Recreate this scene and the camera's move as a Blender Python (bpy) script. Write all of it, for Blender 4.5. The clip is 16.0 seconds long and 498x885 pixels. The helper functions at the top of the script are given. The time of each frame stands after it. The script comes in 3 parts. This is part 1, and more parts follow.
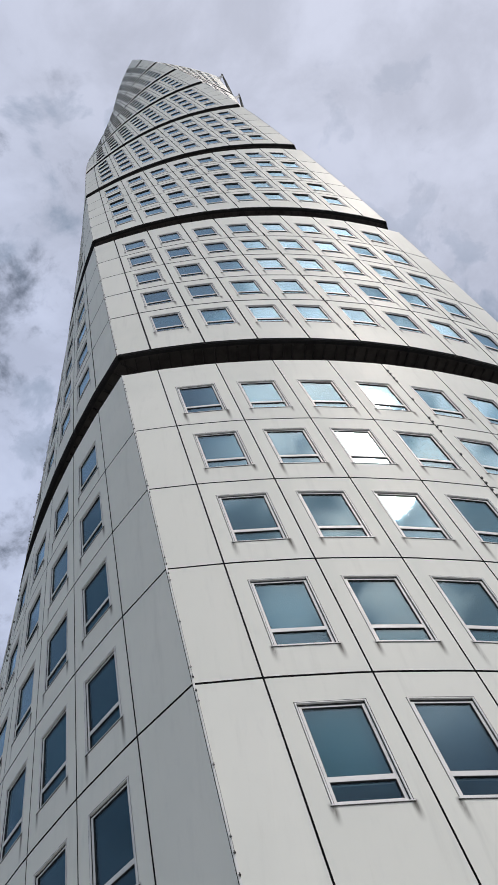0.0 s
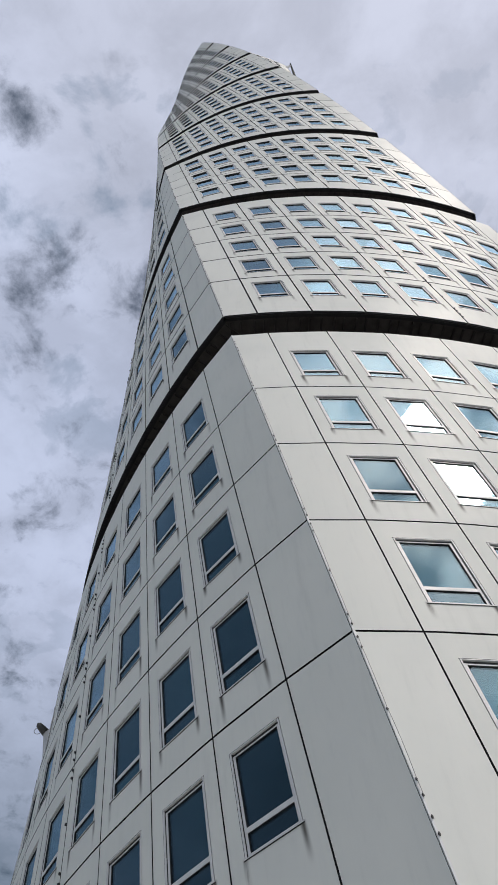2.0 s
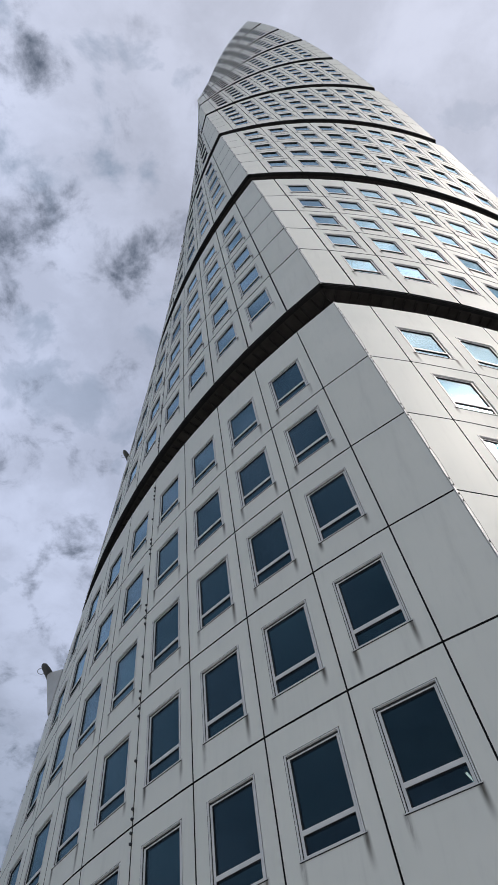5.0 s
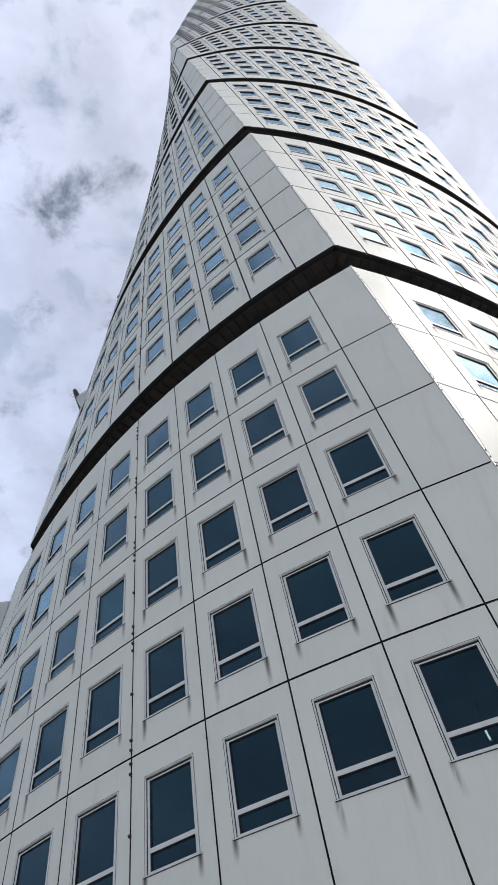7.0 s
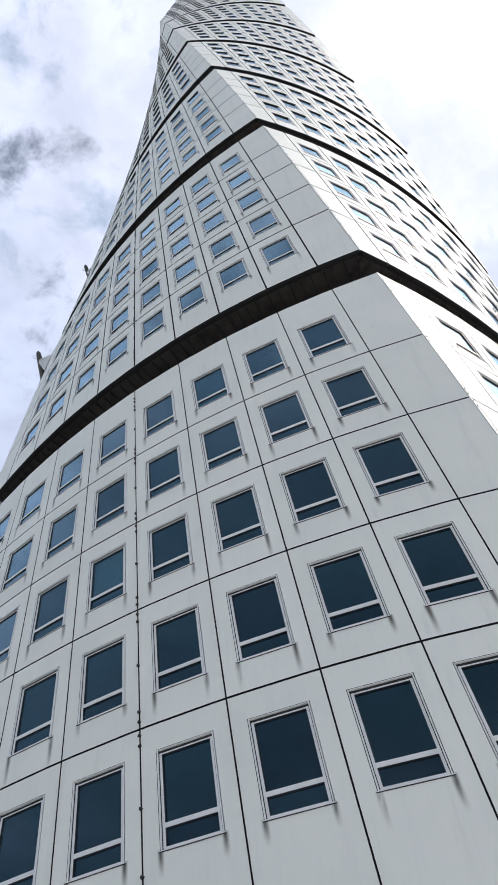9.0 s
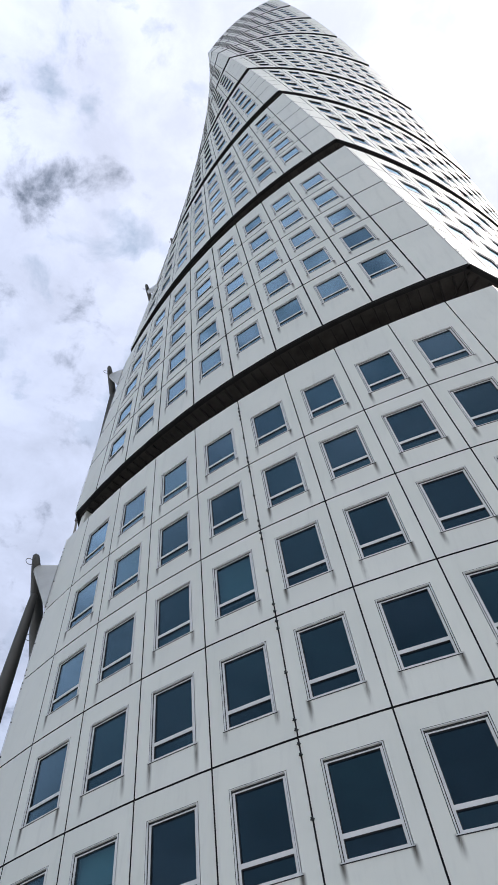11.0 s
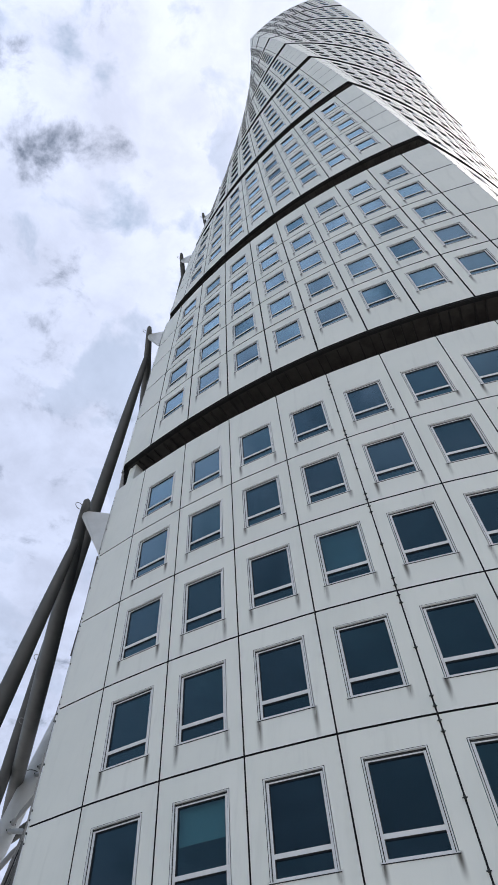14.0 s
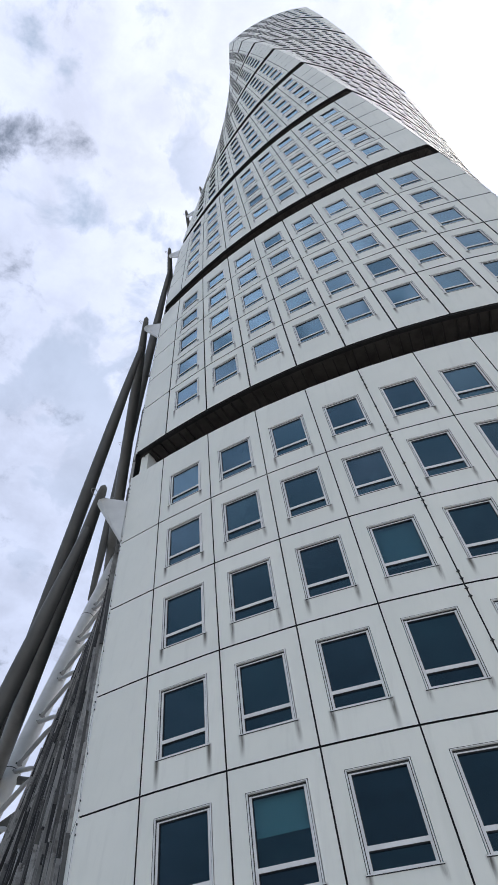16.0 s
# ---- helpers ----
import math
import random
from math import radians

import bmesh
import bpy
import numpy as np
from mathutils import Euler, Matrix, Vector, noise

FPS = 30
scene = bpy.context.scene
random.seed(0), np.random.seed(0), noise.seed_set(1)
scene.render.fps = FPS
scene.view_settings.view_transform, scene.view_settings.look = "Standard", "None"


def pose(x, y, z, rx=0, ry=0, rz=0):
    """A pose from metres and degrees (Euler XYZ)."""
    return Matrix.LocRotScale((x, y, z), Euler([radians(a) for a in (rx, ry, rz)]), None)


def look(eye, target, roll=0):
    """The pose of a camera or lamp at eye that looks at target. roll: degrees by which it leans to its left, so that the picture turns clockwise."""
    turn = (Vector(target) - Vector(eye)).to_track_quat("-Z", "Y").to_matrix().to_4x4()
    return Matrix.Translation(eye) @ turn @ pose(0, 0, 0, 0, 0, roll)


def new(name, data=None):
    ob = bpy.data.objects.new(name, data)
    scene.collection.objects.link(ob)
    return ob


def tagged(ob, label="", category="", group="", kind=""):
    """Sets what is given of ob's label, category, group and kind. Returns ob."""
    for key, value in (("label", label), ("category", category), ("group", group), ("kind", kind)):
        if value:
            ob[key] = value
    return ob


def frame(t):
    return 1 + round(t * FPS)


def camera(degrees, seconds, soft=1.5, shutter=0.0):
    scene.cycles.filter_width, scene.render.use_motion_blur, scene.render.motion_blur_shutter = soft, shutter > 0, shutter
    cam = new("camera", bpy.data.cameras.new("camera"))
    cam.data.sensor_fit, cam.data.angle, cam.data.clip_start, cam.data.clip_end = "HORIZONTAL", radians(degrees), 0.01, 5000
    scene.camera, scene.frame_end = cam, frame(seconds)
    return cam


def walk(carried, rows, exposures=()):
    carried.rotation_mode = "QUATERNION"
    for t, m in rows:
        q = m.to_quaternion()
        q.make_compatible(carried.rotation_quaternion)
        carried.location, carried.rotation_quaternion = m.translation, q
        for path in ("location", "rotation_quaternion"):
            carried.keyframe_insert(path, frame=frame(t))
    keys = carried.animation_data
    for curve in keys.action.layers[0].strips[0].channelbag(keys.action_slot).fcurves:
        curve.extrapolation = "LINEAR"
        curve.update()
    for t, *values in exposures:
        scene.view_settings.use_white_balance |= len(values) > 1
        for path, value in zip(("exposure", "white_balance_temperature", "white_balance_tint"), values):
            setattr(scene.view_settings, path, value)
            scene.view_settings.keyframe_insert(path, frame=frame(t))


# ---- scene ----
# The camera and its walk: a person walks past the foot of the tower and looks up at it.
cam = camera(35.93, 16.0, 0.85)
PATH = [
    (0, 0.000, 0.000, 1.600, 150.20, 6.82, 23.69),
    (0.5, -0.689, 0.071, 1.587, 152.12, 4.60, 19.74),
    (1, -1.394, 0.046, 1.605, 152.17, 3.14, 19.29),
    (1.5, -2.113, -0.021, 1.577, 151.01, 2.90, 20.27),
    (2, -2.812, -0.128, 1.582, 149.52, 2.77, 20.12),
    (2.5, -3.502, -0.150, 1.605, 148.97, 3.12, 18.09),
    (3, -4.195, -0.170, 1.643, 149.24, 3.35, 14.73),
    (3.5, -4.903, -0.147, 1.625, 149.46, 3.16, 12.24),
    (4, -5.606, -0.180, 1.659, 149.30, 2.49, 10.91),
    (4.5, -6.288, -0.179, 1.617, 149.01, 1.44, 10.53),
    (5, -6.975, -0.185, 1.616, 148.59, 0.49, 10.12),
    (7.5, -10.581, 0.194, 1.576, 145.33, 2.67, -3.37),
    (8, -11.295, 0.336, 1.589, 145.04, 3.00, -6.52),
    (8.5, -11.975, 0.556, 1.625, 144.98, 2.98, -9.08),
    (9, -12.669, 0.775, 1.625, 145.43, 2.61, -10.72),
    (9.5, -13.368, 1.056, 1.623, 146.42, 1.64, -11.12),
    (10, -14.017, 1.331, 1.629, 147.76, 0.55, -10.32),
    (12.5, -17.145, 2.918, 1.676, 146.30, -0.64, -15.09),
    (13, -17.748, 3.278, 1.657, 145.98, -1.12, -17.44),
    (13.5, -18.325, 3.671, 1.675, 146.46, -1.83, -19.01),
    (14, -18.909, 4.095, 1.672, 147.29, -2.04, -19.94),
    (14.5, -19.510, 4.462, 1.688, 147.82, -1.83, -20.78),
    (15, -20.132, 4.870, 1.660, 148.04, -1.19, -21.74),
    (15.5, -20.691, 5.278, 1.679, 147.89, -0.58, -22.89),
    (16, -21.216, 5.749, 1.690, 147.87, -0.20, -24.38),
]
EXPOSURES = [(0.0, -0.40), (2.0, -0.43), (4.0, -0.42), (5.2, -0.34), (7.3, 0.08), (9.0, 0.31), (16.0, 0.32)]
walk(cam, [(t, pose(x, y, z, rx, ry, rz)) for t, x, y, z, rx, ry, rz in PATH], EXPOSURES)

# ---- sky and sun ----
SUN_DIR = Vector((0.507, -0.238, 0.829)).normalized()


class Nodes:
    """Short hand for building a node tree."""

    def __init__(self, tree):
        self.tree = tree

    def put(self, n, key, value):
        sock = n.inputs[int(key[1:])] if key[0] == "i" and key[1:].isdigit() else n.inputs[key.replace("_", " ")]
        if isinstance(value, bpy.types.NodeSocket):
            self.tree.links.new(value, sock)
        else:
            sock.default_value = value

    def math(self, op, a, b=0.0, c=0.0, clamp=False):
        n = self.tree.nodes.new("ShaderNodeMath")
        n.operation, n.use_clamp = op, clamp
        for i, value in enumerate((a, b, c)):
            self.put(n, "i%d" % i, value)
        return n.outputs[0]

    def vmath(self, op, a, b=(0, 0, 0)):
        n = self.tree.nodes.new("ShaderNodeVectorMath")
        n.operation = op
        self.put(n, "i0", a)
        if op == "SCALE":
            self.put(n, "Scale", b)
        else:
            self.put(n, "i1", b)
        return n.outputs["Value"] if op in ("DOT_PRODUCT", "LENGTH") else n.outputs["Vector"]

    def noise(self, vector, scale, detail=4.0, rough=0.55, distortion=0.0):
        n = self.tree.nodes.new("ShaderNodeTexNoise")
        self.put(n, "Vector", vector)
        self.put(n, "Scale", scale), self.put(n, "Detail", detail), self.put(n, "Roughness", rough), self.put(n, "Distortion", distortion)
        return n.outputs["Fac"]

    def ramp(self, value, lo, hi, to0=0.0, to1=1.0):
        n = self.tree.nodes.new("ShaderNodeMapRange")
        n.interpolation_type = "SMOOTHSTEP"
        for i, x in enumerate((value, lo, hi, to0, to1)):
            self.put(n, "i%d" % i, x)
        return n.outputs["Result"]

    def mix(self, fac, a, b):
        n = self.tree.nodes.new("ShaderNodeMix")
        n.data_type = "RGBA"
        self.put(n, "i0", fac), self.put(n, "i6", a), self.put(n, "i7", b)
        return n.outputs[2]


def make_world():
    world = bpy.data.worlds.new("sky")
    scene.world = world
    world.use_nodes = True
    world.node_tree.nodes.clear()
    n = Nodes(world.node_tree)
    sky = n.tree.nodes.new("ShaderNodeTexSky")
    sky.sky_type, sky.sun_disc = "NISHITA", False
    sky.sun_elevation = math.asin(SUN_DIR.z)
    sky.sun_rotation = math.atan2(SUN_DIR.x, SUN_DIR.y)
    sky.air_density, sky.dust_density = 1.0, 2.0
    blue = n.vmath("SCALE", sky.outputs[0], 0.085)
    way = n.tree.nodes.new("ShaderNodeTexCoord").outputs["Generated"]
    sep = n.tree.nodes.new("ShaderNodeSeparateXYZ")
    n.put(sep, "i0", way)
    up = n.math("MAXIMUM", sep.outputs[2], 0.0)
    # the cloud deck: a flat layer seen in perspective
    flat = n.vmath("SCALE", way, n.math("DIVIDE", 1.0, n.math("ADD", up, 0.12)))
    deck = n.vmath("MULTIPLY", flat, (1.0, 1.0, 0.0))
    big = n.noise(n.vmath("ADD", deck, (3.7, 1.9, 0.4)), 3.6, 5.0, 0.5, 0.4)
    fine = n.noise(n.vmath("ADD", deck, (8.2, -4.1, 2.0)), 11.0, 7.0, 0.58, 0.3)
    body = n.math("ADD", n.math("MULTIPLY", big, 0.6), n.math("MULTIPLY", fine, 0.4))
    to_sun = n.vmath("DOT_PRODUCT", way, tuple(SUN_DIR))
    near_sun = n.ramp(to_sun, 0.45, 0.97)
    cover = n.math("ADD", n.ramp(body, 0.43, 0.55), n.math("MULTIPLY", n.math("MAXIMUM", n.ramp(to_sun, 0.66, 0.80), n.ramp(up, 0.90, 0.72)), 0.8), clamp=True)
    # the deck is closed low in the north and north-west
    north = n.vmath("LENGTH", n.vmath("SUBTRACT", deck, (-0.02, 0.50, 0.0)))
    north = n.math("MINIMUM", north, n.vmath("LENGTH", n.vmath("SUBTRACT", deck, (-0.36, 0.40, 0.0))))
    cover = n.math("ADD", cover, n.ramp(north, 0.26, 0.08, 0.0, 0.5), clamp=True)
    breaks = n.math("MULTIPLY", n.ramp(body, 0.53, 0.43), n.ramp(to_sun, 0.93, 0.97))
    lit = n.mix(near_sun, (0.575, 0.64, 0.83, 1), (0.90, 0.945, 1.13, 1))
    # brighter, thinner cloud towards the west
    lit = n.vmath("SCALE", lit, n.ramp(sep.outputs[0], -0.34, -0.14, 1.22, 0.93))
    lit = n.mix(n.ramp(to_sun, 0.92, 0.975), lit, (2.7, 2.8, 2.95, 1))
    lit = n.mix(n.math("MULTIPLY", n.ramp(to_sun, 0.93, 0.998), n.ramp(fine, 0.30, 0.62)), lit, (5.0, 4.3, 3.9, 1))
    lit = n.mix(n.math("MULTIPLY", breaks, 0.75), lit, (0.62, 0.82, 0.95, 1))
    mottle = n.ramp(n.noise(n.vmath("ADD", deck, (1.4, 6.6, 3.0)), 7.5, 6.0, 0.6, 0.2), 0.32, 0.66, 0.86, 1.07)
    lit = n.vmath("SCALE", lit, mottle)
    thin = n.mix(0.7, blue, (0.36, 0.47, 0.63, 1))
    # loose dark scud under the deck, thickest west of the zenith
    dark = n.noise(n.vmath("ADD", deck, (-5.3, 7.7, 1.0)), 13.0, 8.0, 0.62, 0.25)
    bank = n.vmath("LENGTH", n.vmath("MULTIPLY", n.vmath("SUBTRACT", deck, (-0.178, 0.258, 0.0)), (1.0, 1.3, 1.0)))
    bank = n.math("MINIMUM", bank, n.math("MULTIPLY", n.vmath("LENGTH", n.vmath("SUBTRACT", deck, (-0.29, 0.222, 0.0))), 1.15))
    wisp = n.vmath("LENGTH", n.vmath("SUBTRACT", deck, (-0.245, 0.03, 0.0)))
    tuft = n.vmath("LENGTH", n.vmath("SUBTRACT", deck, (-0.06, 0.095, 0.0)))
    extra = n.math("ADD", n.ramp(bank, 0.085, 0.01, 0.0, 0.17), n.math("ADD", n.ramp(wisp, 0.10, 0.01, 0.0, 0.09), n.ramp(tuft, 0.05, 0.0, 0.0, 0.12)))
    west = n.vmath("DOT_PRODUCT", deck, (-1.0, 0.0, 0.0))
    extra = n.math("ADD", extra, n.ramp(west, 0.14, 0.36, 0.0, 0.05))
    shade = n.math("MULTIPLY", n.ramp(n.math("ADD", dark, extra), 0.55, 0.84), n.ramp(to_sun, 0.82, 0.68), clamp=True)
    cloud = n.mix(n.math("MULTIPLY", shade, 0.92), n.mix(cover, thin, lit), (0.08, 0.11, 0.165, 1))
    # unseen darker cloud added low west, half way up south-west, dimming glass and wall
    low = n.math("MULTIPLY", n.ramp(up, 0.80, 0.40), n.ramp(n.vmath("DOT_PRODUCT", way, (-0.98, 0.17, 0.0)), 0.20, 0.75))
    high = n.math("MULTIPLY", n.ramp(up, 0.96, 0.74), n.ramp(n.vmath("DOT_PRODUCT", way, (-0.70, -0.71, 0.0)), 0.12, 0.48))
    high = n.math("MULTIPLY", high, n.ramp(up, 0.28, 0.52))
    low = n.math("MAXIMUM", low, n.math("MULTIPLY", high, 0.95))
    cloud = n.mix(n.math("MULTIPLY", low, 0.86), cloud, (0.095, 0.155, 0.215, 1))
    haze = n.mix(n.ramp(up, 0.0, 0.15), (0.60, 0.65, 0.72, 1), cloud)
    back = n.tree.nodes.new("ShaderNodeBackground")
    n.put(back, "Color", haze), n.put(back, "Strength", 1.0)
    out = n.tree.nodes.new("ShaderNodeOutputWorld")
    n.tree.links.new(back.outputs[0], out.inputs[0])


make_world()
sun = new("sun", bpy.data.lights.new("sun", "SUN"))
sun.data.energy, sun.data.angle, sun.data.color = 1.80, radians(9.0), (1.0, 0.90, 0.80)
sun.matrix_world = look((60, -30, 100), Vector((60, -30, 100)) - SUN_DIR * 10)


# ---- materials ----
def material(name):
    m = bpy.data.materials.new(name)
    m.use_nodes = True
    n = Nodes(m.node_tree)
    return m, n, m.node_tree.nodes["Principled BSDF"]


def bump(n, bsdf, height, strength, distance):
    b = n.tree.nodes.new("ShaderNodeBump")
    n.put(b, "Height", height), n.put(b, "Strength", strength), n.put(b, "Distance", distance)
    n.tree.links.new(b.outputs[0], bsdf.inputs["Normal"])


def panel_paint():
    """White painted aluminium, with dirt runs below the window corners."""
    m, n, bsdf = material("white_panel_paint")
    where = n.tree.nodes.new("ShaderNodeTexCoord").outputs["Object"]
    rand = n.math("FRACT", n.math("ADD", n.tree.nodes.new("ShaderNodeObjectInfo").outputs["Random"], n.tree.nodes.new("ShaderNodeNewGeometry").outputs["Random Per Island"]))
    soft = n.noise(where, 0.45, 4.0)
    grain = n.noise(n.vmath("MULTIPLY", where, (1.0, 1.0, 0.25)), 6.0, 6.0, 0.6)
    base = n.mix(rand, (0.80, 0.815, 0.76, 1), (0.835, 0.85, 0.795, 1))
    base = n.mix(n.ramp(soft, 0.35, 0.75, 0.0, 0.35), base, (0.70, 0.73, 0.69, 1))
    base = n.mix(n.ramp(grain, 0.5, 0.8, 0.0, 0.22), base, (0.64, 0.66, 0.635, 1))
    uv = n.tree.nodes.new("ShaderNodeSeparateXYZ")
    n.put(uv, "i0", n.tree.nodes.new("ShaderNodeUVMap").outputs[0])
    x, y = uv.outputs[0], uv.outputs[1]
    wob = n.math("MULTIPLY", n.math("SUBTRACT", n.noise(where, 0.9, 2.0), 0.5), 0.05)
    off = n.math("ABSOLUTE", n.math("ADD", n.math("SUBTRACT", n.math("ABSOLUTE", x), 0.605), wob))
    run = n.math("MULTIPLY", n.ramp(off, 0.085, 0.0), n.math("MULTIPLY", n.ramp(y, n.math("SUBTRACT", -0.35, n.math("MULTIPLY", rand, 0.6)), -0.02), n.ramp(y, 0.06, 0.0)))
    length = n.ramp(n.noise(n.vmath("MULTIPLY", where, (3.0, 3.0, 0.5)), 1.7, 5.0, 0.65), 0.30, 0.56)
    stain = n.math("MULTIPLY", run, n.math("ADD", n.math("MULTIPLY", length, 0.85), 0.20), clamp=True)
    base = n.mix(stain, base, (0.13, 0.125, 0.11, 1))
    streak = n.noise(n.vmath("MULTIPLY", where, (2.2, 2.2, 0.16)), 1.6, 6.0, 0.62)
    base = n.mix(n.ramp(streak, 0.52, 0.80, 0.0, 0.18), base, (0.46, 0.48, 0.45, 1))
    n.put(bsdf, "Base Color", base)
    n.put(bsdf, "Roughness", n.ramp(soft, 0.3, 0.8, 0.42, 0.52))
    n.put(bsdf, "Specular IOR Level", 0.06)
    bump(n, bsdf, n.noise(where, 0.8, 3.0), 0.10, 0.02)
    return m


def plain(name, colour, rough, metal=0.0, vary=0.25, scale=3.0, spec=0.5):
    m, n, bsdf = material(name)
    where = n.tree.nodes.new("ShaderNodeTexCoord").outputs["Object"]
    blot = n.noise(where, scale, 6.0, 0.6)
    fine = n.noise(where, scale * 9, 4.0, 0.6)
    dim = tuple(c * (1 - vary) for c in colour)
    col = n.mix(n.ramp(blot, 0.3, 0.75), (*colour, 1), (*dim, 1))
    col = n.mix(n.ramp(fine, 0.5, 0.8, 0.0, 0.3), col, (*(c * (1 - 1.4 * vary) for c in colour), 1))
    n.put(bsdf, "Base Color", col)
    n.put(bsdf, "Roughness", n.ramp(blot, 0.3, 0.8, rough, min(1.0, rough + 0.15)))
    n.put(bsdf, "Metallic", metal), n.put(bsdf, "Specular IOR Level", spec)
    bump(n, bsdf, fine, 0.08, 0.01)
    return m


def glass():
    """Tinted window glass: gloss by Fresnel over a clear grey-green pane."""
    m, n, bsdf = material("window_glass")
    m.node_tree.nodes.remove(bsdf)
    where = n.tree.nodes.new("ShaderNodeTexCoord").outputs["Object"]
    b = n.tree.nodes.new("ShaderNodeBump")
    n.put(b, "Height", n.noise(where, 0.7, 2.0)), n.put(b, "Strength", 0.02), n.put(b, "Distance", 0.02)
    lean = n.tree.nodes.new("ShaderNodeLayerWeight")
    n.put(lean, "Blend", 0.5)
    shine = n.math("ADD", 0.05, n.math("MULTIPLY", n.math("POWER", lean.outputs["Facing"], 2.5), 0.62), clamp=True)
    gloss = n.tree.nodes.new("ShaderNodeBsdfGlossy")
    n.put(gloss, "Roughness", 0.045), n.put(gloss, "Color", (0.60, 0.83, 0.98, 1))
    n.tree.links.new(b.outputs[0], gloss.inputs["Normal"])
    clear = n.tree.nodes.new("ShaderNodeBsdfTransparent")
    rand = n.tree.nodes.new("ShaderNodeObjectInfo").outputs["Random"]
    n.put(clear, "Color", n.mix(rand, (0.38, 0.49, 0.55, 1), (0.54, 0.70, 0.73, 1)))
    mix = n.tree.nodes.new("ShaderNodeMixShader")
    n.tree.links.new(shine, mix.inputs[0])
    n.tree.links.new(clear.outputs[0], mix.inputs[1])
    n.tree.links.new(gloss.outputs[0], mix.inputs[2])
    n.tree.links.new(mix.outputs[0], m.node_tree.nodes["Material Output"].inputs[0])
    return m


PAINT = panel_paint()
GASKET_AND_SHADE = plain("black_gasket_and_fin_shade", (0.012, 0.012, 0.013), 0.7)
FRAME = plain("silver_window_frame", (0.80, 0.81, 0.80), 0.40, 0.0, 0.12)
GLASS = glass()
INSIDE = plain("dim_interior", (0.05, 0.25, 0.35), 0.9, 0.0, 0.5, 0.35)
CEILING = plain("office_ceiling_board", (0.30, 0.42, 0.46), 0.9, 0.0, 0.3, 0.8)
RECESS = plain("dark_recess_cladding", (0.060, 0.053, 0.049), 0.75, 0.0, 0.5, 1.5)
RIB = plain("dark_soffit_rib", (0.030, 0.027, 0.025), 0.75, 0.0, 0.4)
STEEL_DARK = plain("dark_grey_steel_paint", (0.115, 0.117, 0.112), 0.42, 0.0, 0.2, 1.0)
STEEL_WHITE = plain("white_steel_paint", (0.62, 0.63, 0.62), 0.4, 0.0, 0.15, 1.0)
STEEL_GREY = plain("light_grey_steel_paint", (0.34, 0.345, 0.34), 0.4, 0.0, 0.15, 1.0)


def fin_paint():
    m, n, bsdf = material("weathered_fin_and_gap_shade")
    where = n.tree.nodes.new("ShaderNodeTexCoord").outputs["Object"]
    rand = n.math("FRACT", n.math("ADD", n.tree.nodes.new("ShaderNodeObjectInfo").outputs["Random"], n.tree.nodes.new("ShaderNodeNewGeometry").outputs["Random Per Island"]))
    # wide tone steps from fin to fin stand in for shaded gaps and highlights
    col = n.mix(n.ramp(rand, 0.15, 1.0), (0.025, 0.024, 0.023, 1), (0.42, 0.41, 0.39, 1))
    col = n.mix(n.ramp(n.noise(where, 2.5, 6.0, 0.6), 0.45, 0.7, 0.0, 0.7), col, (0.05, 0.047, 0.042, 1))
    n.put(bsdf, "Base Color", col), n.put(bsdf, "Roughness", 0.5)
    return m


FIN = fin_paint()
BLIND = plain("pale_blind_and_sky_reflection", (0.60, 0.62, 0.62), 0.9, 0.0, 0.08, 0.5)
# black iron fittings, and the painted shadow at the window heads
IRON_AND_SHADE = plain("black_iron_and_head_shade", (0.02, 0.02, 0.02), 0.5)
ROOF = plain("grey_roof_membrane", (0.20, 0.20, 0.20), 0.9)
PAVING = plain("grey_plaza_paving", (0.42, 0.42, 0.40), 0.85, 0.0, 0.25, 0.6)


# ---- building blocks ----
def mesh_of(name, verts, faces, mats, idx=None, uvs=None):
    me = bpy.data.meshes.new(name)
    me.from_pydata([tuple(v) for v in verts], [], faces)
    for m in mats:
        me.materials.append(m)
    if idx is not None:
        me.polygons.foreach_set("material_index", np.array(idx, dtype=np.int32))
    if uvs is not None:
        layer = me.uv_layers.new(name="UVMap")
        layer.data.foreach_set("uv", np.array([c for f in faces for i in f for c in uvs[i]], dtype=np.float32))
    me.update()
    return me


def part(name, me, parent, label="", kind="", at=None):
    ob = new(name, me)
    ob.parent = parent
    if at is not None:
        ob.matrix_basis = at
    return tagged(ob, label, "", "", kind)


def thing(name, label, category, at=None, kind=""):
    ob = new(name)
    if at is not None:
        ob.matrix_basis = at
    return tagged(ob, label, category, "", kind)


# ---- the tower: a pentagon with bowed sides that turns clockwise as it rises ----
AXIS = (-5.078, 23.737)
OMEGA, Z_REF = -0.008455, 26.224
Z_TOP, H, H_TOP, H_BOT, GAP = 25.327, 3.321, 4.344, 4.317, 1.994
PITCH = H_TOP + 3 * H + H_BOT + GAP
SEGMENTS = 9
CORNER = {"K": (-0.709, -14.412), "M": (14.383, -4.878), "N": (7.0, 12.3), "T": (-11.83, 15.66), "L": (-13.443, -1.062)}
# side: start, end, bow, place of the first joint, width of a bay, bays
SIDES = {
    "south": ("K", "M", 1.361, 0.0656, 0.10664, 8),
    "east": ("M", "N", 0.65, 0.0819, 0.10460, 8),
    "north": ("N", "T", 0.0, 0.05, 0.0643, 14),
    "spine": ("T", "L", -0.6, 0.05, 0.0643, 14),
    "west": ("L", "K", 1.256, 0.0813, 0.10460, 8),
}
JOINT, JOINT_U, DEPTH = 0.024, 0.017, 0.15
WIN_U, WIN_LO, WIN_HI = (0.18, 0.82), 0.222, 0.82


